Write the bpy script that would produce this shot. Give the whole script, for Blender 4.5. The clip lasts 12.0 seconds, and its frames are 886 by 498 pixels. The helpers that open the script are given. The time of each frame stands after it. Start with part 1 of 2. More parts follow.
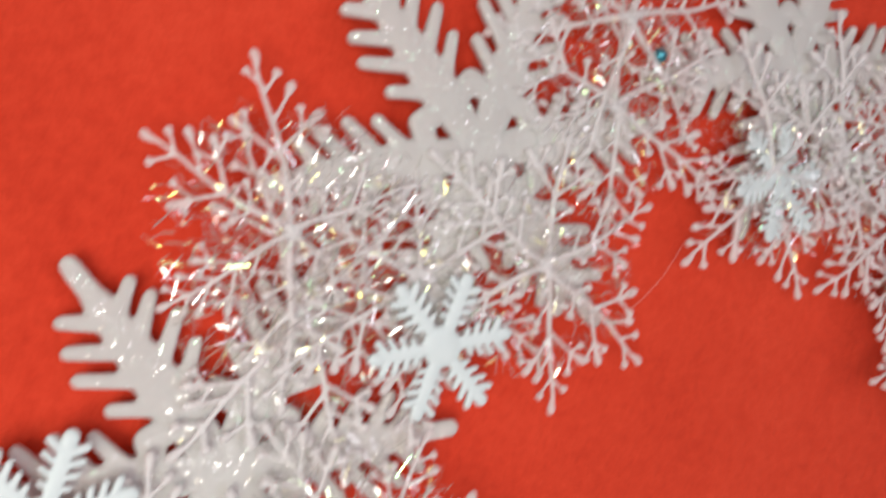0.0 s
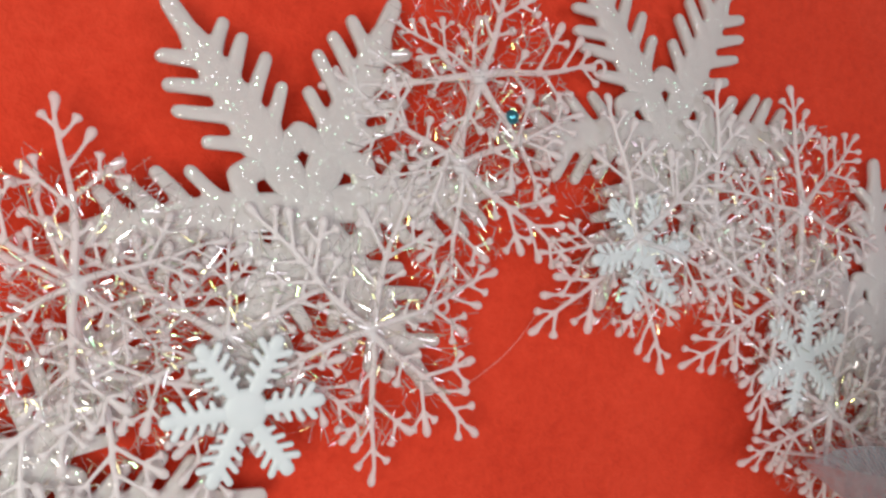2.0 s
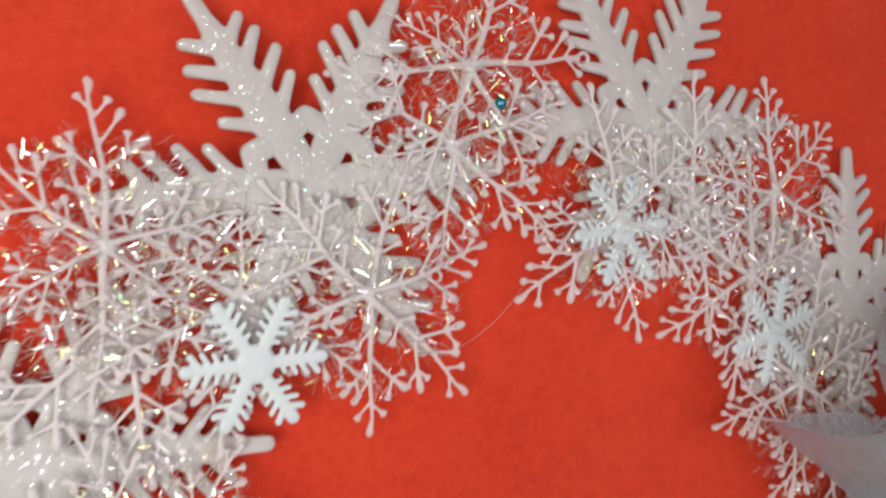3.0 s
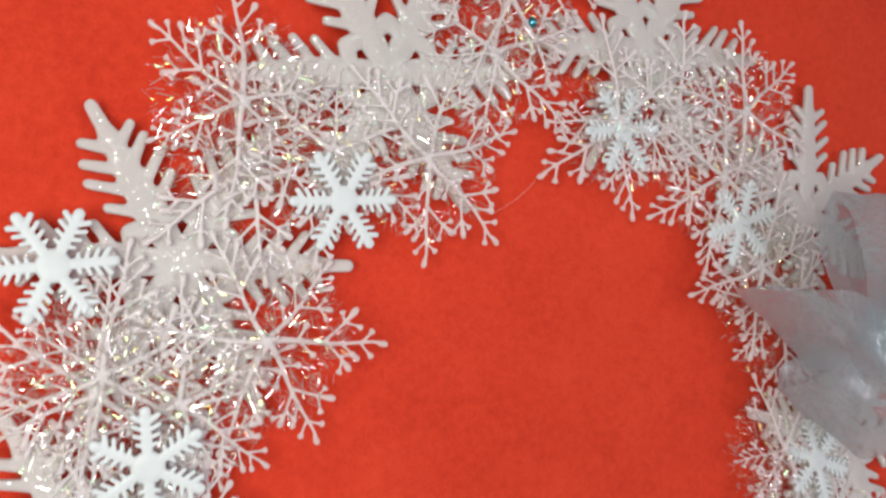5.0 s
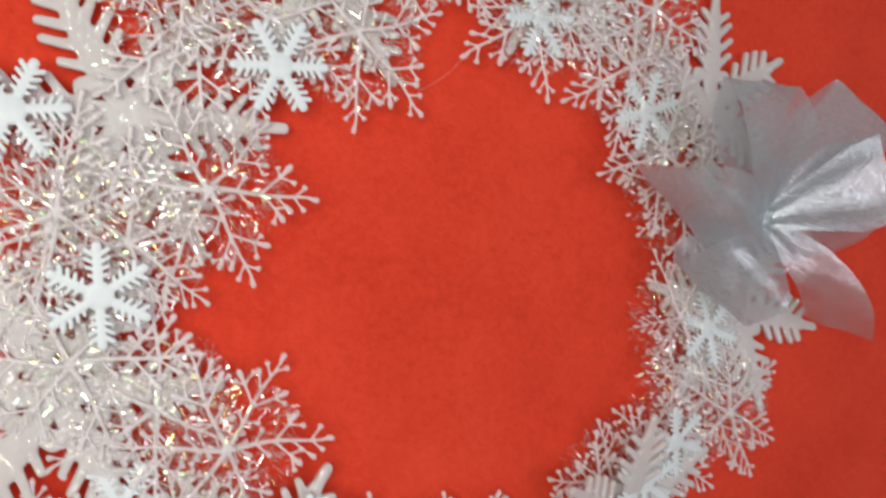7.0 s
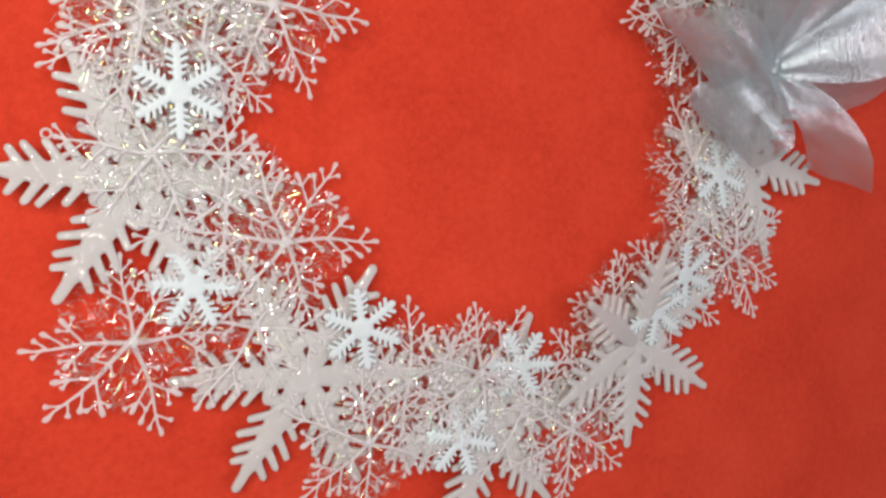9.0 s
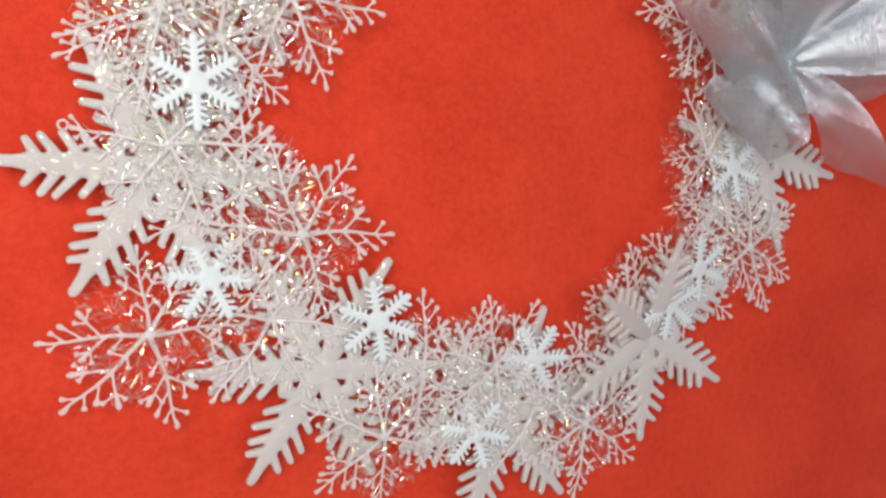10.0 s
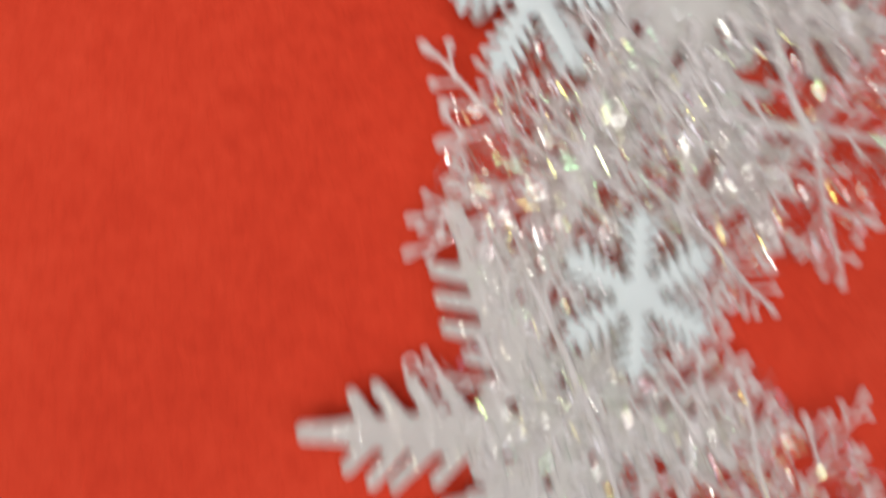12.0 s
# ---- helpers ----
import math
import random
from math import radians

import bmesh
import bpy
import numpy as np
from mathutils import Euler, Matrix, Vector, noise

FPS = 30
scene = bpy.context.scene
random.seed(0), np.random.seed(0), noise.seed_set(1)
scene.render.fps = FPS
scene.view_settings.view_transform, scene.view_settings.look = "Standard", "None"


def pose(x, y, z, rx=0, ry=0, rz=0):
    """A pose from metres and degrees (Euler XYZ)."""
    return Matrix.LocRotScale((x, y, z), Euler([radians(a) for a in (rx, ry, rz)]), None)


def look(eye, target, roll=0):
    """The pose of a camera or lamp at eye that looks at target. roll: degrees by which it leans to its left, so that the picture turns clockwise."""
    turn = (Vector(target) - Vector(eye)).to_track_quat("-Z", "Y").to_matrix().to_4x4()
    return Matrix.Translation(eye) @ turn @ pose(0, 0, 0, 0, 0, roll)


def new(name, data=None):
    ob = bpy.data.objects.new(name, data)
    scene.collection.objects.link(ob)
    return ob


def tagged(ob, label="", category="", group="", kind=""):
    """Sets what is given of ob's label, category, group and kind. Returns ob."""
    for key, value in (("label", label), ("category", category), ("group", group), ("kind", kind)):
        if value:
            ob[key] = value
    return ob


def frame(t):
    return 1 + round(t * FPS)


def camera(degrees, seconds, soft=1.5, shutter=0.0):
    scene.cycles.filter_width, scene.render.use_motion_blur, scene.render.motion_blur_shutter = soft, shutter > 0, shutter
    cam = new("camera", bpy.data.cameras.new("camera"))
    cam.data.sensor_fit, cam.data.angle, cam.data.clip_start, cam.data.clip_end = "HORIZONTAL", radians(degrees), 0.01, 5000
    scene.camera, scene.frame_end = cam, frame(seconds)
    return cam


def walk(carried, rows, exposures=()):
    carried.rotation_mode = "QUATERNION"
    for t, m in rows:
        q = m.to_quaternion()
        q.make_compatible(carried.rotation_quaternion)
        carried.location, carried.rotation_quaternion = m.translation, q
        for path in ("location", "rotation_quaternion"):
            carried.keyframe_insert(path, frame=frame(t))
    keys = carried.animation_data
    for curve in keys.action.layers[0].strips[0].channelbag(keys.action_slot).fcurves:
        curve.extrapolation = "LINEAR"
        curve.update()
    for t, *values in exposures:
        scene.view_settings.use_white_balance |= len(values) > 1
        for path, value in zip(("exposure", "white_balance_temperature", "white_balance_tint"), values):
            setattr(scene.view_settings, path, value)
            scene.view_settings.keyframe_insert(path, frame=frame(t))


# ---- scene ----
# ---- camera ----
cam = camera(54.1, 12.0, soft=2.4, shutter=0.8)
ROWS = [
    (0, -0.1039, -0.0389, 0.1860, -0.79, -25.22, 7.07),
    (0.5, -0.0904, -0.0276, 0.1897, 0.75, -25.12, 7.44),
    (1, -0.0786, -0.0277, 0.1895, 1.43, -25.00, 8.86),
    (1.5, -0.0706, -0.0272, 0.1920, 1.24, -24.49, 9.33),
    (2, -0.0662, -0.0278, 0.1952, 0.34, -25.27, 10.24),
    (2.5, -0.0678, -0.0313, 0.2013, -0.62, -25.57, 11.45),
    (3, -0.0684, -0.0358, 0.2154, 0.38, -24.35, 10.52),
    (3.5, -0.0749, -0.0498, 0.2303, 0.58, -23.13, 11.12),
    (3.7, -0.0780, -0.0519, 0.2332, 0.20, -23.33, 11.30),
    (5.3, -0.0991, -0.0868, 0.2781, -0.52, -24.54, 13.22),
    (5.5, -0.0990, -0.0841, 0.2806, -1.42, -24.89, 12.86),
    (6, -0.0974, -0.0926, 0.2891, -3.34, -26.01, 14.04),
    (6.5, -0.0981, -0.1012, 0.2923, -4.51, -26.63, 13.74),
    (7, -0.0952, -0.1114, 0.3050, -4.54, -27.04, 14.41),
    (7.5, -0.0933, -0.1260, 0.3106, -6.71, -28.21, 14.87),
    (7.7, -0.1008, -0.1361, 0.3131, -6.38, -28.01, 15.10),
    (9.3, -0.1092, -0.1662, 0.3403, -8.68, -25.67, 15.56),
    (9.5, -0.1112, -0.1638, 0.3391, -9.14, -25.72, 16.02),
    (10, -0.1123, -0.1673, 0.3342, -8.48, -25.92, 15.52),
    (10.5, -0.1114, -0.1669, 0.3299, -6.59, -24.24, 15.42),
    (11, -0.1144, -0.1764, 0.3038, -5.99, -21.75, 15.87),
    (11.5, -0.1223, -0.1733, 0.2373, -3.09, -13.21, 14.71),
    (12, -0.1407, -0.1217, 0.1715, -10.29, -12.15, 16.08),
]
walk(cam, [(t, pose(*row)) for t, *row in ROWS], [(0.0, -0.03), (1.5, -0.10), (3.5, -0.04), (5.5, 0.03), (7.5, -0.03), (9.5, 0.09), (10.5, 0.13), (11.5, -0.12), (12.0, -0.27)])

# ---- light: an unseen low lamp added near the wreath and an unseen wide soft one under the ceiling, in a closed pale room ----
world = bpy.data.worlds.new("room_air")
world.use_nodes = True
world.node_tree.nodes["Background"].inputs[0].default_value = (0.9, 0.95, 1.0, 1)
world.node_tree.nodes["Background"].inputs[1].default_value = 0.3
scene.world = world


def unseen_lamp(x, y, z, size, watts, colour):
    data = bpy.data.lights.new("unseen_lamp", "AREA")
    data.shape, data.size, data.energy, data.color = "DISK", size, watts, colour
    new("unseen_lamp", data).matrix_world = look((x, y, z), (0.08, -0.12, 0))


# added key for a bright pool on the wreath's left, no fixture
unseen_lamp(-0.26, -0.12, 0.49, 0.24, 2.1, (0.985, 1.0, 0.88))
# assumed overhead fill, slightly blue, no fixture
unseen_lamp(0.45, 0.00, 2.25, 1.5, 18.5, (0.91, 0.91, 1.0))


# ---- materials ----
def material(name):
    m = bpy.data.materials.new(name)
    m.use_nodes = True
    nodes = m.node_tree.nodes
    nodes.clear()

    def node(kind, **values):
        made = nodes.new(kind)
        for key, value in values.items():
            made.inputs[key.replace("_", " ")].default_value = value
        return made

    def link(a, b):
        m.node_tree.links.new(a, b)

    out = nodes.new("ShaderNodeOutputMaterial")
    return m, node, link, out


def maths(node, link, kind, a, b):
    made = node("ShaderNodeMath")
    made.operation = kind
    for i, value in enumerate((a, b)):
        if isinstance(value, (int, float)):
            made.inputs[i].default_value = value
        else:
            link(value, made.inputs[i])
    return made.outputs[0]


def ramp(node, link, value, stops):
    made = node("ShaderNodeValToRGB")
    while len(made.color_ramp.elements) < len(stops):
        made.color_ramp.elements.new(0.5)
    for element, (place, colour) in zip(made.color_ramp.elements, stops):
        element.position, element.color = place, (*colour, 1)
    link(value, made.inputs[0])
    return made.outputs[0]


def red_felt():
    m, node, link, out = material("red_felt")
    where = node("ShaderNodeTexCoord").outputs["Object"]
    body = node("ShaderNodeBsdfPrincipled", Roughness=0.95, Sheen_Weight=0.12, Sheen_Roughness=0.5)
    body.inputs["Sheen Tint"].default_value = (1.0, 0.45, 0.35, 1)
    body.inputs["Specular IOR Level"].default_value = 0.15
    broad = node("ShaderNodeTexNoise", Scale=14.0, Detail=4.0, Roughness=0.55)
    fibre = node("ShaderNodeTexNoise", Scale=900.0, Detail=3.0, Roughness=0.7)
    nap = node("ShaderNodeTexNoise", Scale=330.0, Detail=5.0, Roughness=0.65)
    for n in (broad, fibre, nap):
        link(where, n.inputs["Vector"])
    mixed = maths(node, link, "ADD", maths(node, link, "MULTIPLY", broad.outputs[0], 0.42), maths(node, link, "MULTIPLY", nap.outputs[0], 0.4))
    mixed = maths(node, link, "ADD", mixed, maths(node, link, "MULTIPLY", fibre.outputs[0], 0.18))
    link(ramp(node, link, mixed, [(0.36, (0.57, 0.038, 0.017)), (0.5, (0.68, 0.052, 0.023)), (0.64, (0.76, 0.068, 0.032))]), body.inputs["Base Color"])
    bump = node("ShaderNodeBump", Strength=0.65, Distance=0.0009)
    link(maths(node, link, "ADD", nap.outputs[0], fibre.outputs[0]), bump.inputs["Height"])
    link(bump.outputs[0], body.inputs["Normal"])
    link(body.outputs[0], out.inputs[0])
    return m


def glitter(name, colour, grain, amount):
    """Milky white foam under a powder of tiny film flakes, each turned its own way; a few of them catch the light in colour."""
    m, node, link, out = material(name)
    where = node("ShaderNodeTexCoord").outputs["Object"]
    shift = node("ShaderNodeVectorMath")
    link(where, shift.inputs[0])
    link(node("ShaderNodeObjectInfo").outputs["Random"], shift.inputs[1])
    cells = node("ShaderNodeTexVoronoi", Scale=grain)
    link(shift.outputs[0], cells.inputs["Vector"])
    lumps = node("ShaderNodeTexNoise", Scale=420.0, Detail=3.0)
    link(shift.outputs[0], lumps.inputs["Vector"])
    patch = node("ShaderNodeTexNoise", Scale=70.0, Detail=3.0)
    link(shift.outputs[0], patch.inputs["Vector"])
    body = node("ShaderNodeBsdfPrincipled", Roughness=0.5)
    link(ramp(node, link, patch.outputs[0], [(0.3, tuple(c * 0.94 for c in colour)), (0.7, colour)]), body.inputs["Base Color"])
    bump = node("ShaderNodeBump", Strength=0.5, Distance=0.0005)
    link(maths(node, link, "ADD", lumps.outputs[0], maths(node, link, "MULTIPLY", cells.outputs["Distance"], 0.6)), bump.inputs["Height"])
    link(bump.outputs[0], body.inputs["Normal"])
    thin = node("ShaderNodeBsdfTranslucent", Color=(0.90, 0.86, 0.86, 1))
    milky = node("ShaderNodeMixShader", Fac=0.26)
    link(body.outputs[0], milky.inputs[1])
    link(thin.outputs[0], milky.inputs[2])
    # a turned normal for each flake
    turn = node("ShaderNodeVectorMath")
    turn.operation = "MULTIPLY_ADD"
    link(cells.outputs["Color"], turn.inputs[0])
    turn.inputs[1].default_value = (1.0, 1.0, 0.8)
    turn.inputs[2].default_value = (-0.5, -0.5, -0.4)
    total = node("ShaderNodeVectorMath")
    link(turn.outputs[0], total.inputs[0])
    link(node("ShaderNodeNewGeometry").outputs["Normal"], total.inputs[1])
    unit = node("ShaderNodeVectorMath")
    unit.operation = "NORMALIZE"
    link(total.outputs[0], unit.inputs[0])
    split = node("ShaderNodeSeparateColor")
    link(cells.outputs["Color"], split.inputs[0])
    hue = node("ShaderNodeMix")
    hue.data_type = "RGBA"
    hue.inputs[6].default_value = (0, 0, 0, 1)
    link(maths(node, link, "MULTIPLY", maths(node, link, "GREATER_THAN", split.outputs[2], 1 - amount), 0.55), hue.inputs[0])
    link(ramp(node, link, split.outputs[1], [(0.0, (0.85, 1, 0.95)), (0.25, (0.35, 1, 0.55)), (0.45, (1, 0.98, 1)), (0.7, (1, 0.97, 0.92)), (0.9, (1, 0.85, 0.5)), (1.0, (0.55, 0.9, 1))]), hue.inputs[7])
    spark = node("ShaderNodeBsdfGlossy", Roughness=0.16)
    link(hue.outputs[2], spark.inputs["Color"])
    link(unit.outputs[0], spark.inputs["Normal"])
    chosen = node("ShaderNodeAddShader")
    link(milky.outputs[0], chosen.inputs[0])
    link(spark.outputs[0], chosen.inputs[1])
    link(chosen.outputs[0], out.inputs[0])
    return m


def clear_plastic():
    """Milky thin plastic that lets some light through."""
    m, node, link, out = material("milky_plastic")
    body = node("ShaderNodeBsdfPrincipled", Roughness=0.28, Base_Color=(0.95, 0.915, 0.925, 1))
    noise_ = node("ShaderNodeTexNoise", Scale=500.0, Detail=2.0)
    link(node("ShaderNodeTexCoord").outputs["Object"], noise_.inputs["Vector"])
    bump = node("ShaderNodeBump", Strength=0.3, Distance=0.0004)
    link(noise_.outputs[0], bump.inputs["Height"])
    link(bump.outputs[0], body.inputs["Normal"])
    thin = node("ShaderNodeBsdfTranslucent", Color=(0.96, 0.93, 0.945, 1))
    mix = node("ShaderNodeMixShader", Fac=0.42)
    link(body.outputs[0], mix.inputs[1])
    link(thin.outputs[0], mix.inputs[2])
    sheer = node("ShaderNodeMixShader", Fac=0.80)
    link(node("ShaderNodeBsdfTransparent").outputs[0], sheer.inputs[1])
    link(mix.outputs[0], sheer.inputs[2])
    link(sheer.outputs[0], out.inputs[0])
    return m


def white_plastic():
    m, node, link, out = material("white_plastic")
    body = node("ShaderNodeBsdfPrincipled", Roughness=0.42)
    cloud = node("ShaderNodeTexNoise", Scale=160.0, Detail=3.0)
    link(node("ShaderNodeTexCoord").outputs["Object"], cloud.inputs["Vector"])
    link(ramp(node, link, cloud.outputs[0], [(0.3, (0.64, 0.695, 0.725)), (0.7, (0.68, 0.735, 0.76))]), body.inputs["Base Color"])
    bump = node("ShaderNodeBump", Strength=0.15, Distance=0.0003)
    link(cloud.outputs[0], bump.inputs["Height"])
    link(bump.outputs[0], body.inputs["Normal"])
    link(body.outputs[0], out.inputs[0])
    return m


def iridescent_film():
    m, node, link, out = material("iridescent_film")
    chance = node("ShaderNodeNewGeometry").outputs["Random Per Island"]
    shine = node("ShaderNodeBsdfGlossy", Roughness=0.07)
    link(ramp(node, link, chance, [(0.0, (1, 0.97, 1)), (0.42, (1, 1, 1)), (0.50, (1, 0.75, 0.92)), (0.62, (0.40, 1, 0.5)), (0.80, (1, 0.82, 0.22)), (1.0, (0.75, 1, 0.8))]), shine.inputs["Color"])
    haze = node("ShaderNodeBsdfDiffuse", Color=(0.95, 0.93, 0.935, 1))
    through_ = node("ShaderNodeBsdfTranslucent", Color=(0.95, 0.93, 0.935, 1))
    milky = node("ShaderNodeMixShader", Fac=0.5)
    link(haze.outputs[0], milky.inputs[1])
    link(through_.outputs[0], milky.inputs[2])
    solid = node("ShaderNodeMixShader", Fac=0.45)
    link(shine.outputs[0], solid.inputs[1])
    link(milky.outputs[0], solid.inputs[2])
    mix = node("ShaderNodeMixShader", Fac=0.84)
    link(node("ShaderNodeBsdfTransparent").outputs[0], mix.inputs[1])
    link(solid.outputs[0], mix.inputs[2])
    link(mix.outputs[0], out.inputs[0])
    return m


def organza():
    """Sheer silver ribbon; the weave runs along and across it by its UV map, in metres."""
    m, node, link, out = material("silver_organza")
    uv = node("ShaderNodeUVMap").outputs[0]
    scaled = node("ShaderNodeMapping")
    link(uv, scaled.inputs["Vector"])
    scaled.inputs["Scale"].default_value = (850.0, 480.0, 1.0)
    thread = node("ShaderNodeTexNoise", Scale=1.0, Detail=2.0, Roughness=0.6)
    link(scaled.outputs[0], thread.inputs["Vector"])
    weft = node("ShaderNodeTexWave", Scale=330.0, Distortion=1.2, Detail=1.0)
    weft.bands_direction = "X"
    link(uv, weft.inputs["Vector"])
    soft_ = node("ShaderNodeTexNoise", Scale=60.0, Detail=3.0)
    link(uv, soft_.inputs["Vector"])
    bump = node("ShaderNodeBump", Strength=0.4, Distance=0.0005)
    link(maths(node, link, "ADD", thread.outputs[0], maths(node, link, "MULTIPLY", weft.outputs["Fac"], 0.35)), bump.inputs["Height"])
    dull = node("ShaderNodeBsdfDiffuse")
    link(ramp(node, link, soft_.outputs[0], [(0.3, (0.45, 0.535, 0.575)), (0.7, (0.53, 0.615, 0.655))]), dull.inputs["Color"])
    glow = node("ShaderNodeBsdfTranslucent", Color=(0.50, 0.64, 0.70, 1))
    sheet = node("ShaderNodeMixShader", Fac=0.45)
    link(dull.outputs[0], sheet.inputs[1])
    link(glow.outputs[0], sheet.inputs[2])
    silver = node("ShaderNodeBsdfGlossy", Roughness=0.27, Color=(0.90, 0.98, 1.0, 1))
    link(bump.outputs[0], silver.inputs["Normal"])
    cloth = node("ShaderNodeMixShader")
    lustre = maths(node, link, "ADD", maths(node, link, "MULTIPLY", thread.outputs[0], 0.7), maths(node, link, "MULTIPLY", weft.outputs["Fac"], 0.3))
    link(ramp(node, link, lustre, [(0.43, (0.08, 0.08, 0.08)), (0.60, (0.80, 0.80, 0.80))]), cloth.inputs[0])
    link(sheet.outputs[0], cloth.inputs[1])
    link(silver.outputs[0], cloth.inputs[2])
    mix = node("ShaderNodeMixShader")
    link(maths(node, link, "ADD", maths(node, link, "MULTIPLY", thread.outputs[0], 0.5), 0.34), mix.inputs[0])
    link(node("ShaderNodeBsdfTransparent").outputs[0], mix.inputs[1])
    link(cloth.outputs[0], mix.inputs[2])
    link(mix.outputs[0], out.inputs[0])
    return m


def plain(name, colour, roughness, metal=0.0, grain=30.0):
    m, node, link, out = material(name)
    body = node("ShaderNodeBsdfPrincipled", Roughness=roughness, Metallic=metal)
    cloud = node("ShaderNodeTexNoise", Scale=grain, Detail=5.0)
    link(node("ShaderNodeTexCoord").outputs["Object"], cloud.inputs["Vector"])
    link(ramp(node, link, cloud.outputs[0], [(0.3, tuple(c * 0.9 for c in colour)), (0.7, colour)]), body.inputs["Base Color"])
    link(body.outputs[0], out.inputs[0])
    return m


FELT = red_felt()
GLITTER = glitter("white_glitter", (0.75, 0.72, 0.715), 3600.0, 0.06)
TWIG = clear_plastic()
WHITE = white_plastic()
FILM = iridescent_film()
ORGANZA = organza()
BLUE = plain("blue_metallic", (0.08, 0.33, 0.42), 0.22, 0.8, 300.0)
PLASTER = plain("pale_plaster", (0.74, 0.73, 0.70), 0.9)
BOARDS = plain("pale_floor", (0.42, 0.36, 0.30), 0.5)
LINE = plain("clear_line", (0.75, 0.45, 0.40), 0.3)


# ---- mesh helpers ----
def mesh_of(bm, material_, smooth=True):
    bmesh.ops.recalc_face_normals(bm, faces=bm.faces)
    me = bpy.data.meshes.new("mesh")
    bm.to_mesh(me)
    bm.free()
    me.materials.append(material_)
    if smooth:
        me.polygons.foreach_set("use_smooth", [True] * len(me.polygons))
    return me


def fused(me, voxel, passes=2, keep=1.0):
    """The same shape as one skin, its pieces melted into each other with soft corners."""
    ob = new("rough", me)
    skin = ob.modifiers.new("skin", "REMESH")
    skin.mode, skin.voxel_size = "VOXEL", voxel
    if keep < 1:
        ob.modifiers.new("fewer", "DECIMATE").ratio = keep
    whole = bpy.data.meshes.new_from_object(ob.evaluated_get(bpy.context.evaluated_depsgraph_get()))
    bpy.data.objects.remove(ob)
    bm = bmesh.new()
    bm.from_mesh(whole)
    for _ in range(passes):
        bmesh.ops.smooth_vert(bm, verts=bm.verts, factor=0.5, use_axis_x=True, use_axis_y=True, use_axis_z=True)
    bm.to_mesh(whole)
    bm.free()
    whole.polygons.foreach_set("use_smooth", [True] * len(whole.polygons))
    return whole


def part(name, me, parent, m=None, label=""):
    ob = new(name, me)
    ob.parent = parent
    if m is not None:
        ob.matrix_basis = m
    return tagged(ob, label)


def loft(bm, rings):
    """Joins closed rings of equal count into a skin, and closes both ends."""
    made = [[bm.verts.new(p) for p in ring] for ring in rings]
    for a, b in zip(made, made[1:]):
        for i in range(len(a)):
            j = (i + 1) % len(a)
            bm.faces.new((a[i], a[j], b[j], b[i]))
    bm.faces.new(made[0][::-1])
    bm.faces.new(made[-1])


def power(c, e):
    return math.copysign(abs(c) ** e, c)


def pill(bm, p, q, wp, wq, thick, steps=3, sides=10, square=0.62):
    """A flat bar from p to q with round ends and rounded flanks, wp and wq wide."""
    p, q = Vector((*p, 0)), Vector((*q, 0))
    u = (q - p).normalized()
    v = Vector((-u.y, u.x, 0))
    stations = []
    for i in range(steps + 1):
        a = math.radians(80) * (1 - i / steps)
        stations.append((p - u * (wp / 2 * math.sin(a)), wp / 2 * math.cos(a), math.cos(a)))
    for k in (0.33, 0.66):
        stations.append((p.lerp(q, k), (wp + (wq - wp) * k) / 2, 1.0))
    for i in range(steps + 1):
        a = math.radians(80) * (i / steps)
        stations.append((q + u * (wq / 2 * math.sin(a)), wq / 2 * math.cos(a), math.cos(a)))
    rings = []
    for c, half, k in stations:
        ring = []
        for i in range(sides):
            a = 2 * math.pi * (i + 0.5) / sides
            ring.append(c + v * (half * power(math.cos(a), square)) + Vector((0, 0, thick / 2 * math.sqrt(k) * power(math.sin(a), square))))
        rings.append(ring)
    loft(bm, rings)


def tube(bm, points, radii, sides=6):
    rings = []
    for i, p in enumerate(points):
        p = Vector(p)
        d = (Vector(points[min(i + 1, len(points) - 1)]) - Vector(points[max(i - 1, 0)])).normalized()
        v = d.cross(Vector((0, 0, 1)))
        v = v.normalized() if v.length > 1e-6 else Vector((1, 0, 0))
        w = v.cross(d)
        rings.append([p + (v * math.cos(2 * math.pi * k / sides) + w * math.sin(2 * math.pi * k / sides)) * radii[i] for k in range(sides)])
    loft(bm, rings)


def uneven(bm, amount, size, seed):
    for v in bm.verts:
        v.co += noise.noise_vector(v.co / size + Vector((seed * 7.3, 0, 0))) * amount


# ---- room and cloth ----
def slab(name, x0, x1, y0, y1, z0, z1, material_):
    bm = bmesh.new()
    bmesh.ops.create_cube(bm, size=1)
    for v in bm.verts:
        v.co = Vector((x0 if v.co.x < 0 else x1, y0 if v.co.y < 0 else y1, z0 if v.co.z < 0 else z1))
    return new(name, mesh_of(bm, material_, False))


tagged(slab("floor", -1.6, 1.8, -1.8, 1.6, -0.12, -0.02, BOARDS), "pale floor under the red cloth", "floor", kind="structure")
tagged(slab("ceiling", -1.6, 1.8, -1.8, 1.6, 2.40, 2.50, PLASTER), "plain pale plaster ceiling", "ceiling", kind="structure")
for name, box in (("wall_north", (-1.6, 1.8, 1.6, 1.7)), ("wall_south", (-1.6, 1.8, -1.9, -1.8)), ("wall_west", (-1.7, -1.6, -1.8, 1.6)), ("wall_east", (1.8, 1.9, -1.8, 1.6))):
    tagged(slab(name, *box, -0.02, 2.40, PLASTER), "plain pale plaster wall", "wall", kind="structure")


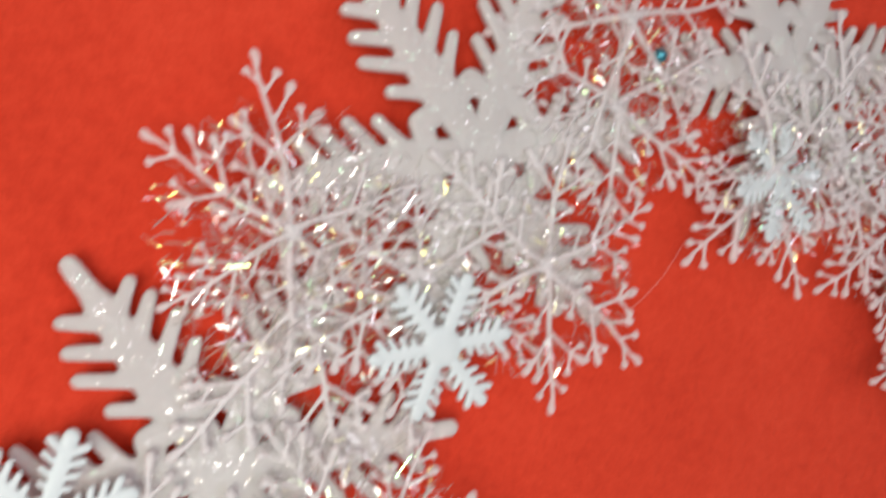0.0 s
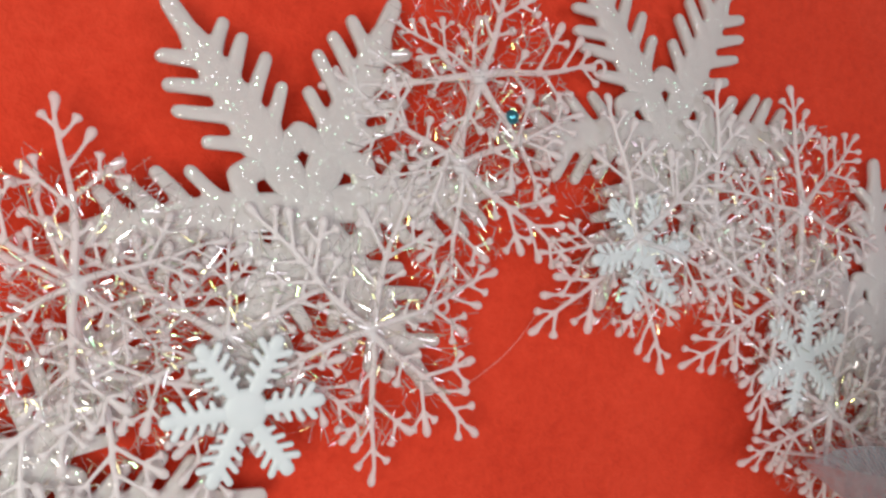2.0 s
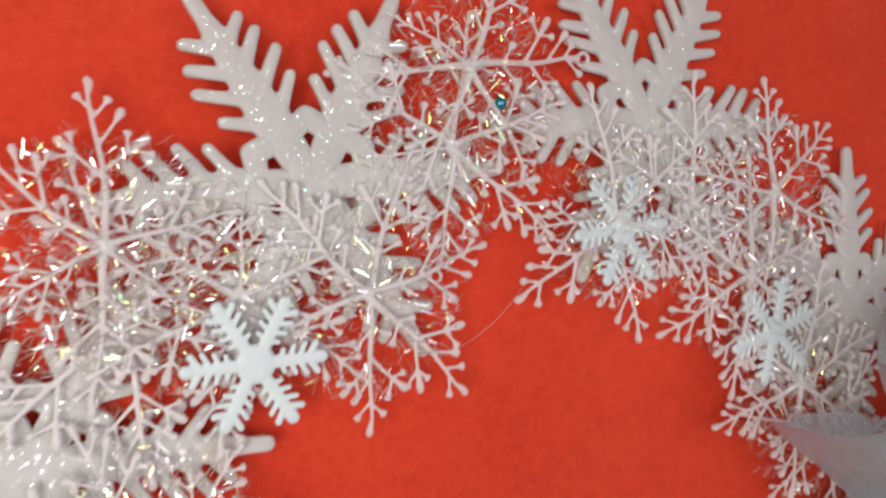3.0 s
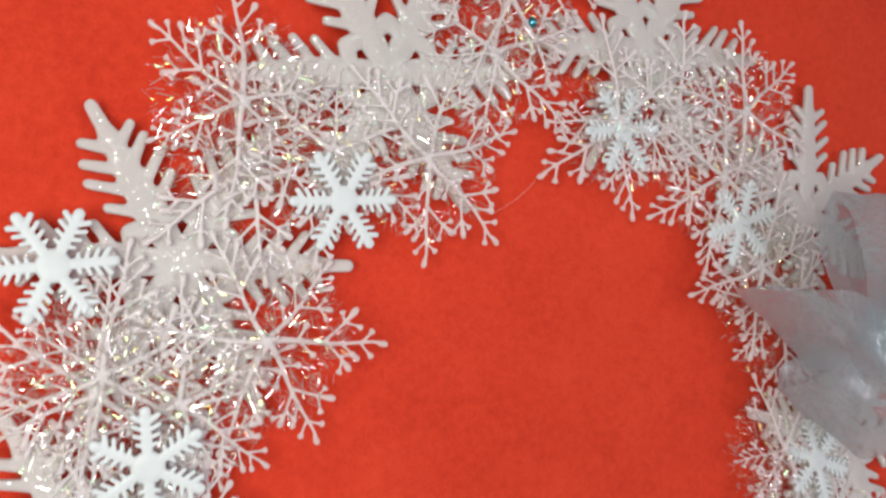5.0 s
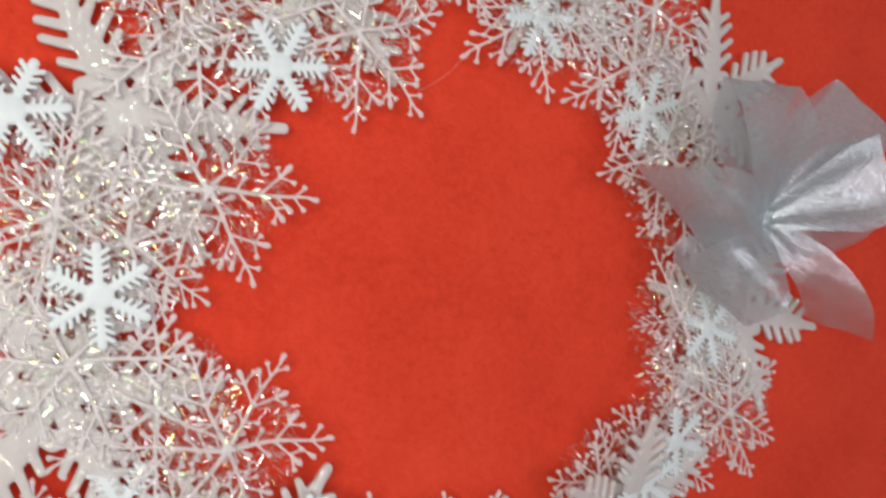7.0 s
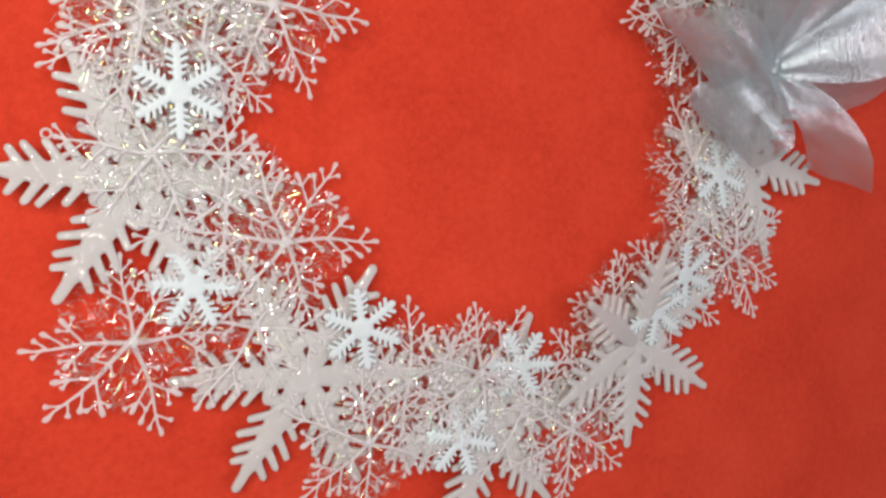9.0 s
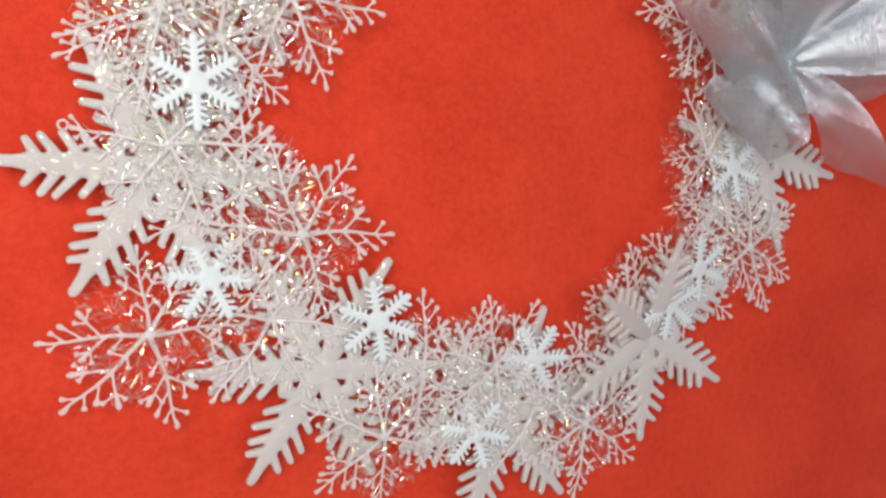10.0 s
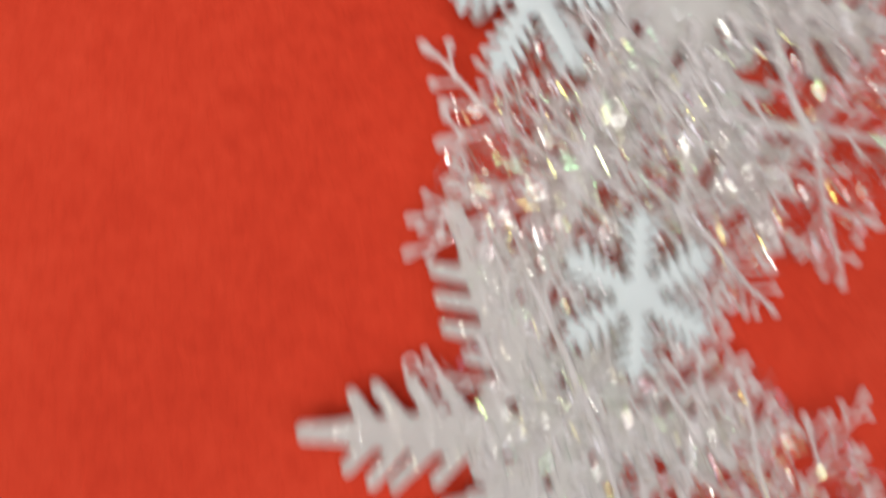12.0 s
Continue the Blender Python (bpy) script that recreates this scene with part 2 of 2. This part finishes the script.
def cloth_height(x, y):
    """Low undulations and a few soft drawn creases, nowhere above the wreath's underside."""
    p = Vector((x, y, 0))
    h = 0.0011 * noise.noise(p * 7.0) + 0.0006 * noise.noise(p * 19.0)
    for cx, cy, turn, reach, depth in CREASES:
        c, s = math.cos(math.radians(turn)), math.sin(math.radians(turn))
        along, across = (x - cx) * c + (y - cy) * s, -(x - cx) * s + (y - cy) * c
        across += 0.006 * math.sin(along * 18)
        h += depth * math.exp(-(across / 0.007) ** 2 - (along / reach) ** 2)
    return h - 0.0016


CREASES = [(0.33, -0.17, 82, 0.10, 0.0012), (0.37, -0.14, 95, 0.09, 0.0010), (0.16, 0.085, 130, 0.06, 0.0010), (0.13, -0.10, 20, 0.05, 0.0005), (0.05, -0.13, 60, 0.06, 0.0004)]


def red_cloth():
    bm = bmesh.new()
    n = 200
    side = [math.copysign(abs(i / n * 2 - 1) ** 1.8, i - n / 2) * 1.1 for i in range(n + 1)]
    grid = [[bm.verts.new((x + 0.09, y - 0.12, cloth_height(x + 0.09, y - 0.12))) for x in side] for y in side]
    for a, b in zip(grid, grid[1:]):
        for i in range(n):
            bm.faces.new((a[i], a[i + 1], b[i + 1], b[i]))
    edge = bmesh.ops.extrude_face_region(bm, geom=list(bm.faces))
    for v in edge["geom"]:
        if isinstance(v, bmesh.types.BMVert):
            v.co.z -= 0.012
    tagged(new("red_cloth", mesh_of(bm, FELT)), "bright red felt cloth spread flat, softly creased", "cloth")


red_cloth()

# ---- glittered flat snowflakes ----
SPREAD = 0.053


def glitter_arm(seed):
    rng = random.Random(seed)
    bm = bmesh.new()
    pill(bm, (0.003, 0), (0.019, 0), 0.0080, 0.0108, 0.0030)
    pill(bm, (0.017, 0), (0.043, 0), 0.0108, 0.0058, 0.0031)
    pill(bm, (0.040, 0), (SPREAD - 0.0018, 0), 0.0050, 0.0042, 0.0028)
    for i, x in enumerate((0.0160, 0.0232, 0.0302, 0.0370)):
        length = (0.0130, 0.0140, 0.0125, 0.0095)[i]
        for side in (-1, 1):
            a = math.radians(52 + rng.uniform(-3, 3)) * side
            reach = length * rng.uniform(0.93, 1.05)
            pill(bm, (x, 0), (x + reach * math.cos(a), reach * math.sin(a)), 0.0040, 0.0031, 0.0027 + 0.0001 * i)
    uneven(bm, 0.00030, 0.0022, seed)
    return fused(mesh_of(bm, GLITTER), 0.00048, 2, 0.35)


def glitter_hub():
    bm = bmesh.new()
    bmesh.ops.create_cone(bm, cap_ends=True, segments=24, radius1=0.0068, radius2=0.0066, depth=0.0027)
    for k in range(6):
        a = math.radians(60 * k + 30)
        p, q = (math.radians(60 * k + 9), math.radians(60 * k + 51))
        r = 0.0161
        mid = (r * 1.02 * math.cos(a), r * 1.02 * math.sin(a))
        pill(bm, (r * 0.83 * math.cos(p), r * 0.83 * math.sin(p)), mid, 0.0062, 0.0058, 0.0029)
        pill(bm, mid, (r * 0.83 * math.cos(q), r * 0.83 * math.sin(q)), 0.0056, 0.0062, 0.00285)
    uneven(bm, 0.00025, 0.0022, 40)
    return fused(mesh_of(bm, GLITTER), 0.00048, 2, 0.35)


GLITTER_ARMS = [glitter_arm(s) for s in range(4)]
GLITTER_HUB = glitter_hub()


def glitter_snowflake(x, y, z, turn, tilt, lean, rng, label, bent=()):
    flake = new("glitter_snowflake")
    flake.matrix_basis = pose(x, y, z) @ pose(0, 0, 0, tilt, lean, 0) @ pose(0, 0, 0, 0, 0, turn)
    part("hub_plate", GLITTER_HUB, flake)
    for k in range(6):
        part("arm", rng.choice(GLITTER_ARMS), flake, pose(0, 0, 0, 0, 0, 60 * k + rng.uniform(-1, 1)) @ pose(0, 0, 0, 0, -dict(bent).get(k, 0), 0))
    return tagged(flake, label, "snowflake", "glittered snowflakes of the wreath")


GLITTERED = [
    (-0.0141, -0.0080, 0.0090, 16.5),
    (0.0829, 0.0323, 0.0060, 13.5),
    (-0.0634, -0.0819, 0.0060, 10.5),
    (-0.0655, -0.1726, 0.0100, 10.0),
    (0.0137, -0.2355, 0.0090, 11.0),
    (0.1058, -0.2442, 0.0085, 22.0),
    (0.1725, -0.1950, 0.0115, 42.5, ((1, 18), (2, 22), (3, 8))),
    (0.2140, -0.0930, 0.0100, 1.0),
    (0.1777, -0.0064, 0.0035, 41.0),
]
rng = random.Random(5)
for x, y, z, turn, *bent in GLITTERED:
    glitter_snowflake(x, y, z, turn, rng.uniform(-2, 2), rng.uniform(-2, 2), rng, "large white foam snowflake coated with iridescent glitter, lying on red cloth", *bent)


# ---- branched translucent snowflakes with tinsel ----
REACH = 0.0385


def branch(bm, p, angle, length, rng, thick=0.00046, drop=0.00128):
    """A thin twig that ends in a drop."""
    a = math.radians(angle)
    bend = rng.uniform(-0.12, 0.12)
    pts, radii = [], []
    for k, r in ((0, thick * 1.2), (0.4, thick), (0.62, thick), (0.76, drop * 0.72), (0.88, drop), (0.97, drop * 0.72), (1.0, drop * 0.25)):
        s = k * length
        pts.append((p[0] + s * math.cos(a + bend * k), p[1] + s * math.sin(a + bend * k), p[2] + rng.uniform(-1, 1) * 0.0001 + k * 0.0002))
        radii.append(r)
    tube(bm, pts, radii)
    return pts


def twig_arm(seed, ringed=False):
    rng = random.Random(100 + seed)
    bm = bmesh.new()
    end = REACH - (0.004 if ringed else 0)
    pts = [(end * k / 8, 0.0006 * math.sin(k * 0.9 + seed), 0) for k in range(8)]
    tube(bm, pts + [(end * 0.935, 0, 0), (end * 0.965, 0, 0), (end * 0.99, 0, 0), (end, 0, 0)], [0.0013, 0.0010, 0.00085, 0.00078, 0.00072, 0.00066, 0.00060, 0.00055, 0.0010, 0.00128, 0.0009, 0.0003])
    for side in (-1, 1):
        branch(bm, (0.0095 + rng.uniform(-0.001, 0.001), 0, 0), side * (54 + rng.uniform(-9, 9)), 0.0060 * rng.uniform(0.8, 1.15), rng)
        start = (0.0162 + rng.uniform(-0.0014, 0.0014), 0, 0)
        a, length = side * (46 + rng.uniform(-7, 7)), 0.0135 * rng.uniform(0.88, 1.1)
        branch(bm, start, a, length, rng, 0.00052)
        for k, turn in ((0.55, 54), (0.6, -52)):
            p = (start[0] + k * length * math.cos(math.radians(a)), start[1] + k * length * math.sin(math.radians(a)), 0)
            branch(bm, p, a + turn + rng.uniform(-9, 9), 0.0050 * rng.uniform(0.85, 1.15), rng)
        if rng.random() < 0.6:
            branch(bm, (0.0225 + rng.uniform(-0.001, 0.001), 0, 0), side * (38 + rng.uniform(-8, 8)), 0.0100 * rng.uniform(0.9, 1.1), rng)
        branch(bm, (0.0292 + rng.uniform(-0.001, 0.001), 0, 0), side * (42 + rng.uniform(-8, 8)), 0.0062 * rng.uniform(0.85, 1.1), rng)
    fall, bow = rng.uniform(0.0020, 0.0062), rng.uniform(-0.003, 0.003)
    for v in bm.verts:
        k = max(v.co.x, 0) / REACH
        v.co.z -= fall * k ** 1.8
        v.co.y += bow * k * k
    return fused(mesh_of(bm, TWIG), 0.00027, 1, 0.3), (end + 0.0016, bow, -fall)


def ring_mesh():
    bm = bmesh.new()
    n, m = 16, 6
    verts = [[bm.verts.new(((0.0017 + 0.00055 * math.cos(2 * math.pi * j / m)) * math.cos(2 * math.pi * i / n), (0.0017 + 0.00055 * math.cos(2 * math.pi * j / m)) * math.sin(2 * math.pi * i / n), 0.00055 * math.sin(2 * math.pi * j / m))) for j in range(m)] for i in range(n)]
    for i in range(n):
        for j in range(m):
            bm.faces.new((verts[i][j], verts[(i + 1) % n][j], verts[(i + 1) % n][(j + 1) % m], verts[i][(j + 1) % m]))
    return mesh_of(bm, TWIG)


def twig_hub():
    bm = bmesh.new()
    bmesh.ops.create_uvsphere(bm, u_segments=12, v_segments=8, radius=0.0021)
    for v in bm.verts:
        v.co.z *= 0.55
    return mesh_of(bm, TWIG)


def tinsel(seed, count):
    """Short curled strips of film spraying out of a snowflake, and a fuzz of finer ones."""
    rng = random.Random(300 + seed)
    bm = bmesh.new()
    for i in range(count):
        a, r = rng.uniform(0, 2 * math.pi), 0.0265 * rng.uniform(0.01, 1.0) ** 0.62
        p = Vector((r * math.cos(a), r * math.sin(a), 0.001 - 0.006 * (r / 0.036) ** 1.6 + rng.uniform(-0.003, 0.003)))
        h = a + rng.gauss(0, 0.7)
        d = Vector((math.cos(h), math.sin(h), rng.uniform(-0.35, 0.4))).normalized()
        length = rng.uniform(0.0015, 0.0052)
        width = rng.choice((0.00005, 0.00006, 0.00007, 0.00009, 0.00012, 0.00017))
        side = d.cross(Vector((rng.gauss(0, 0.5), rng.gauss(0, 0.5), 1))).normalized()
        curl = rng.uniform(-0.3, 0.3)
        last = None
        for k in range(5):
            s = length * (k / 4 - 0.5)
            c = p + d * s + side * (curl * s * s / 0.012) + Vector((0, 0, curl * s * s / 0.02))
            c.z = max(c.z, -0.0095)
            w = (side * math.cos(k * 0.3 * curl) + d.cross(side) * math.sin(k * 0.5 * curl)) * width
            pair = (bm.verts.new(c - w), bm.verts.new(c + w))
            if last:
                bm.faces.new((last[0], last[1], pair[1], pair[0]))
            last = pair
    return mesh_of(bm, FILM, False)


TWIG_ARMS = [twig_arm(s)[0] for s in range(6)]
RINGED_ARM, RING_END = twig_arm(7, True)
RING = ring_mesh()
TWIG_HUB = twig_hub()
TINSEL = [tinsel(s, 680) for s in range(5)]


def branched_snowflake(x, y, z, seen, rng, label, ringed=False):
    """seen: the heading and stretch of arms that lie bent out of the even star."""
    flake = new("branched_snowflake")
    flake.matrix_basis = pose(x, y, z)
    part("hub", TWIG_HUB, flake)
    first = seen[0][0]
    arms = {k: (first + 60 * k + rng.uniform(-5, 5), rng.uniform(0.95, 1.04)) for k in range(6)}
    taken = set()
    for heading, stretch in seen:
        off = (heading - first + 180) % 360 - 180
        k = round(off / 60) % 6
        if k in taken:
            k = (k + (1 if off > 0 else -1)) % 6
        taken.add(k)
        arms[k] = (heading, stretch)
    for k, (heading, stretch) in arms.items():
        rises = math.degrees((0.014 - z) / REACH)
        m = pose(0, 0, 0, 0, 0, heading) @ pose(0, 0, 0, rng.uniform(-12, 12), rng.uniform(-2, 2) - rises, 0) @ Matrix.Diagonal((stretch, stretch, 1, 1))
        if ringed and k == 0:
            arm = part("arm", RINGED_ARM, flake, m)
            part("hanging_ring", RING, arm, pose(*RING_END))
        else:
            part("arm", rng.choice(TWIG_ARMS), flake, m)
    spray = part("tinsel", rng.choice(TINSEL), flake, pose(0, 0, 0, 0, 0, rng.uniform(0, 360)), "iridescent film strips and fine fuzz")
    spray["kind"] = "stuff"
    return tagged(flake, label, "snowflake", "branched snowflakes of the wreath")


TWIGS_TOP = [
    (-0.0579, -0.0322, 0.017, [(157, 0.90), (-140, 0.78), (103, 1.0), (31, 0.80), (-29, 0.66)]),
    (0.0032, -0.0322, 0.014, [(-31, 1.02), (-74, 0.93)]),
    (0.0200, 0.0300, 0.014, [(22, 1.09), (157, 0.62)], True),
    (0.0197, 0.0086, 0.012, [(-81, 0.92), (-160, 0.67)], True),
    (0.0731, 0.0015, 0.012, [(-129, 1.04), (-159, 0.77)]),
    (0.1280, 0.0200, 0.014, [(106, 0.95), (54, 0.94), (-178, 0.82)]),
    (0.1230, -0.0066, 0.014, [(-139, 0.96)]),
    (0.1008, 0.0115, 0.010, [(47, 0.79)]),
]
TWIGS_LEFT = [
    (-0.0355, -0.0994, 0.017, [(11.5, 1.04), (-47, 0.99), (58, 0.85), (-101, 0.98)]),
    (-0.0779, -0.1168, 0.015, [(157, 0.74)]),
    (-0.0553, -0.1217, 0.014, [(-25, 0.89), (-50, 0.79)]),
    (-0.0784, -0.1222, 0.014, [(-146, 0.93)]),
    (-0.0640, -0.1629, 0.014, [(-173, 0.95), (17, 1.08)], True),
    (-0.0089, -0.1835, 0.014, [(69, 0.99), (16, 1.03)]),
    (-0.0513, -0.0486, 0.009, [(176, 0.62)]),
    (-0.0274, -0.0376, 0.012, [(98, 0.62)]),
    (-0.0339, -0.1735, 0.012, [(40, 0.64)]),
]
TWIGS_BOTTOM = [
    (-0.0550, -0.2307, 0.014, [(-166, 0.99), (-122, 1.08), (-58, 1.03), (113, 0.85)]),
    (0.0461, -0.2578, 0.014, [(-127, 0.94), (-74, 0.81)]),
    (0.0583, -0.2307, 0.012, [(101, 0.96)]),
    (0.0921, -0.2218, 0.012, [(112, 0.83), (62, 0.94)]),
    (0.1465, -0.2407, 0.014, [(-20, 1.03), (-78, 1.00)]),
    (-0.0110, -0.2184, 0.010, [(67, 0.88)], True),
    (0.0749, -0.2314, 0.010, [(144, 1.00)]),
    (0.1199, -0.2358, 0.010, [(66, 0.91)]),
]
TWIGS_RIGHT = [
    (0.1512, -0.0356, 0.012, [(-147, 0.96)]),
    (0.1663, -0.0515, 0.010, [(-126, 0.72)]),
    (0.1626, -0.1952, 0.007, [(172, 0.82)]),
    (0.2197, -0.1411, 0.014, [(-13, 0.96), (-49, 1.05)]),
    (0.1918, -0.1258, 0.012, [(173, 0.62), (-164, 0.62), (-113, 0.62)], True),
    (0.1782, -0.1034, 0.014, [(132, 0.87), (-156, 0.62), (-111, 0.62), (17, 0.66)]),
    (0.1665, -0.1805, 0.007, [(127, 0.84)]),
    (0.1530, -0.2202, 0.007, [(-38, 0.93)]),
    (0.1895, -0.1626, 0.007, [(38, 0.85)]),
    (0.2092, -0.1307, 0.007, [(-171, 0.62), (3, 0.68)]),
]

rng = random.Random(11)
for x, y, z, seen, *ringed in TWIGS_TOP + TWIGS_LEFT + TWIGS_BOTTOM + TWIGS_RIGHT:
    branched_snowflake(x, y, z, seen, rng, "milky branched plastic snowflake with drop-shaped tips and iridescent tinsel", bool(ringed))


# ---- small solid white snowflakes ----
def small_arm():
    bm = bmesh.new()
    pill(bm, (0.003, 0), (0.0150, 0), 0.0034, 0.0025, 0.0016, 2, 8)
    for i, (x, length) in enumerate(((0.0058, 0.0028), (0.0079, 0.0035), (0.0100, 0.0040), (0.0121, 0.0041))):
        for side in (-1, 1):
            a = math.radians((72, 68, 62, 54)[i]) * side
            pill(bm, (x, 0), (x + length * math.cos(a), length * math.sin(a)), 0.0014, (0.0013, 0.0014, 0.0015, 0.0019)[i], 0.0013 + 0.0001 * i, 2, 8)
    pill(bm, (0.0148, 0), (0.0156, 0), 0.0030, 0.0034, 0.0018, 3, 10)
    return fused(mesh_of(bm, WHITE), 0.00028, 1, 0.5)


def small_disc():
    bm = bmesh.new()
    rings = []
    for r, z in ((0.0030, -0.0007), (0.0046, -0.0006), (0.0050, 0.0), (0.0047, 0.0005), (0.0038, 0.00078), (0.0015, 0.00086)):
        rings.append([(r * (1 + 0.05 * math.cos(6 * 2 * math.pi * k / 24)) * math.cos(2 * math.pi * k / 24), r * (1 + 0.05 * math.cos(6 * 2 * math.pi * k / 24)) * math.sin(2 * math.pi * k / 24), z) for k in range(24)])
    loft(bm, rings)
    return mesh_of(bm, WHITE)


SMALL_ARM, SMALL_DISC = small_arm(), small_disc()
SMALL = [
    (-0.0967, -0.0900, 0.0140, 18.0),
    (-0.0213, -0.0527, 0.0150, 15.0),
    (0.0757, -0.0017, 0.0120, 17.5),
    (0.1365, -0.0216, 0.0130, 29.5),
    (-0.0606, -0.1396, 0.0180, 46.0),
    (-0.0384, -0.2070, 0.0120, 9.5),
    (0.0300, -0.2112, 0.0165, 52.5),
    (0.1112, -0.2152, 0.0120, 11.0),
    (0.0902, -0.2524, 0.0120, 0.0),
    (0.1880, -0.1580, 0.0170, 53.5),
    (0.1762, -0.1782, 0.0170, 39.5),
    (0.1960, -0.1058, 0.0140, 53.5),
]
rng = random.Random(21)
for x, y, z, turn in SMALL:
    flake = new("plastic_snowflake")
    flake.matrix_basis = pose(x, y, z) @ pose(0, 0, 0, rng.uniform(-7, 7), rng.uniform(-7, 7), 0) @ pose(0, 0, 0, 0, 0, turn)
    part("centre_disc", SMALL_DISC, flake)
    for k in range(6):
        part("arm", SMALL_ARM, flake, pose(0, 0, 0, 0, 0, 60 * k))
    tagged(flake, "small solid white plastic snowflake resting on the larger snowflakes", "snowflake", "small snowflakes of the wreath")


# ---- silver organza bow ----
def strip(bm, uv, centre, width, cross, rows=40, cols=14, crimp=0.0, length_seed=0.0):
    """A ribbon along centre(s), width(s) wide along cross(s), s from 0 to 1; crimp: depth of the pleats near the tied end."""
    last, run, before = None, 0.0, None
    for i in range(rows + 1):
        s = i / rows
        c, w, d = centre(s), width(s), cross(s).normalized()
        run += (c - before).length if before is not None else 0.0
        before = c
        ahead = (centre(min(s + 0.01, 1)) - centre(max(s - 0.01, 0))).normalized()
        up = d.cross(ahead).normalized()
        pinch = 1 - min(1.0, w / 0.030)
        row = []
        for j in range(cols + 1):
            k = j / cols * 2 - 1
            lift = crimp * (0.1 + 1.6 * pinch * pinch) * math.sin(k * 7 + s * 2.0) + 0.0016 * (1 - pinch) * noise.noise(Vector((s * 4, k * 1.3, length_seed)))
            row.append((bm.verts.new(c + d * (k * w / 2) + up * lift), (run, k * 0.018)))
        if last:
            for j in range(cols):
                face = bm.faces.new((last[j][0], last[j + 1][0], row[j + 1][0], row[j][0]))
                for loop, value in zip(face.loops, (last[j][1], last[j + 1][1], row[j + 1][1], row[j][1])):
                    loop[uv].uv = value
        last = row


def sweep(a, b, pinch=0.20):
    """The way from the knot to the middle of the edge a-b, with the ribbon's width and cross direction on it."""
    a, b = Vector(a), Vector(b)
    mid, edge = (a + b) / 2, b - a
    start = mid.cross(Vector((0, 0, 1))).normalized()
    start *= 1 if start.dot(edge) > 0 else -1
    full = edge.length

    def width(r):
        return full * (pinch + (1 - pinch) * min(1.0, r * 1.45) ** 0.85)

    def cross(r):
        return start.lerp(edge.normalized(), min(1.0, r * 1.3))

    return mid, width, cross


def loop_mesh(a, b, puff, sag, seed):
    """A bow loop that leaves the knot, turns over at the edge a-b and comes back below."""
    bm = bmesh.new()
    uv = bm.loops.layers.uv.new("UVMap")
    mid, width, cross = sweep(a, b)

    def reach(s):
        return 0.5 - 0.5 * math.cos(2 * math.pi * s)

    def centre(s):
        r, side = reach(s), math.sin(2 * math.pi * s)
        lift = (puff if side > 0 else sag) * side * (0.35 + 2.6 * r * r * (1 - r))
        return mid * r ** 0.92 + Vector((0, 0, lift))

    strip(bm, uv, centre, lambda s: width(reach(s)), lambda s: cross(reach(s)), 72, 22, 0.0007, seed)
    return mesh_of(bm, ORGANZA)


def tail_mesh(a, b, arch, seed):
    """A loose end from the knot to its cut edge a-b."""
    bm = bmesh.new()
    uv = bm.loops.layers.uv.new("UVMap")
    mid, width, cross = sweep(a, b)
    strip(bm, uv, lambda s: mid * s + Vector((0, 0, arch * math.sin(math.pi * s))), width, cross, 44, 22, 0.0006, seed)
    return mesh_of(bm, ORGANZA)


def ribbon_bow():
    bow = new("ribbon_bow")
    bow.matrix_basis = pose(0.194, -0.055, 0.031)
    for i, edge in enumerate(LOOPS):
        part("loop", loop_mesh(*edge, 2.3 * i), bow)
    for i, edge in enumerate(TAILS):
        part("tail", tail_mesh(*edge, 20 + 3.1 * i), bow)
    bm = bmesh.new()
    uv = bm.loops.layers.uv.new("UVMap")
    strip(bm, uv, lambda s: Vector((0.0055 * math.cos(s * 6.3), 0.0, 0.0050 * math.sin(s * 6.3))), lambda s: 0.009, lambda s: Vector((0.15, 1, 0)), 24, 8, 0.0003)
    part("knot", mesh_of(bm, ORGANZA), bow, pose(0, 0, 0, 0, 0, 15), "tight wrapped knot")
    tagged(bow, "sheer silver organza ribbon bow with shiny woven threads", "bow")


# the far edge of each ribbon piece from the knot, and how far it puffs up and sags
LOOPS = [
    ((0.002, 0.062, 0.024), (0.046, 0.050, 0.024), 0.004, 0.010),
    ((0.028, 0.045, 0.029), (0.050, 0.013, 0.029), 0.005, 0.014),
    ((-0.060, 0.043, 0.026), (-0.021, 0.052, 0.026), 0.015, 0.010),
    ((-0.071, 0.006, -0.002), (-0.025, -0.016, -0.004), 0.034, 0.006),
    ((-0.036, -0.027, -0.007), (0.004, -0.046, 0.001), 0.024, 0.008),
]
TAILS = [((0.051, -0.035, -0.010), (0.085, -0.039, 0.004), 0.014), ((0.070, -0.001, -0.014), (0.116, 0.033, -0.012), 0.004)]
ribbon_bow()


# ---- bead and stray line ----
bm = bmesh.new()
bmesh.ops.create_uvsphere(bm, u_segments=20, v_segments=14, radius=0.0019)
for v in bm.verts:
    v.co.z *= 0.94
bead = new("bead", mesh_of(bm, BLUE))
bead.matrix_basis = pose(0.0306, 0.0233, 0.0130)
tagged(bead, "tiny shiny blue-green metallic bead caught between snowflakes", "bead")

bm = bmesh.new()
pts = [Vector((0.053, -0.0203, 0.003)).lerp(Vector((0.0365, -0.0425, 0.0006)), k / 12) + Vector((0.0016, -0.001, 0)) * math.sin(math.pi * k / 12) for k in range(13)]
tube(bm, pts, [0.00007] * 13, 5)
tagged(new("clear_line", mesh_of(bm, LINE)), "thin clear nylon line trailing over the red cloth", "thread")
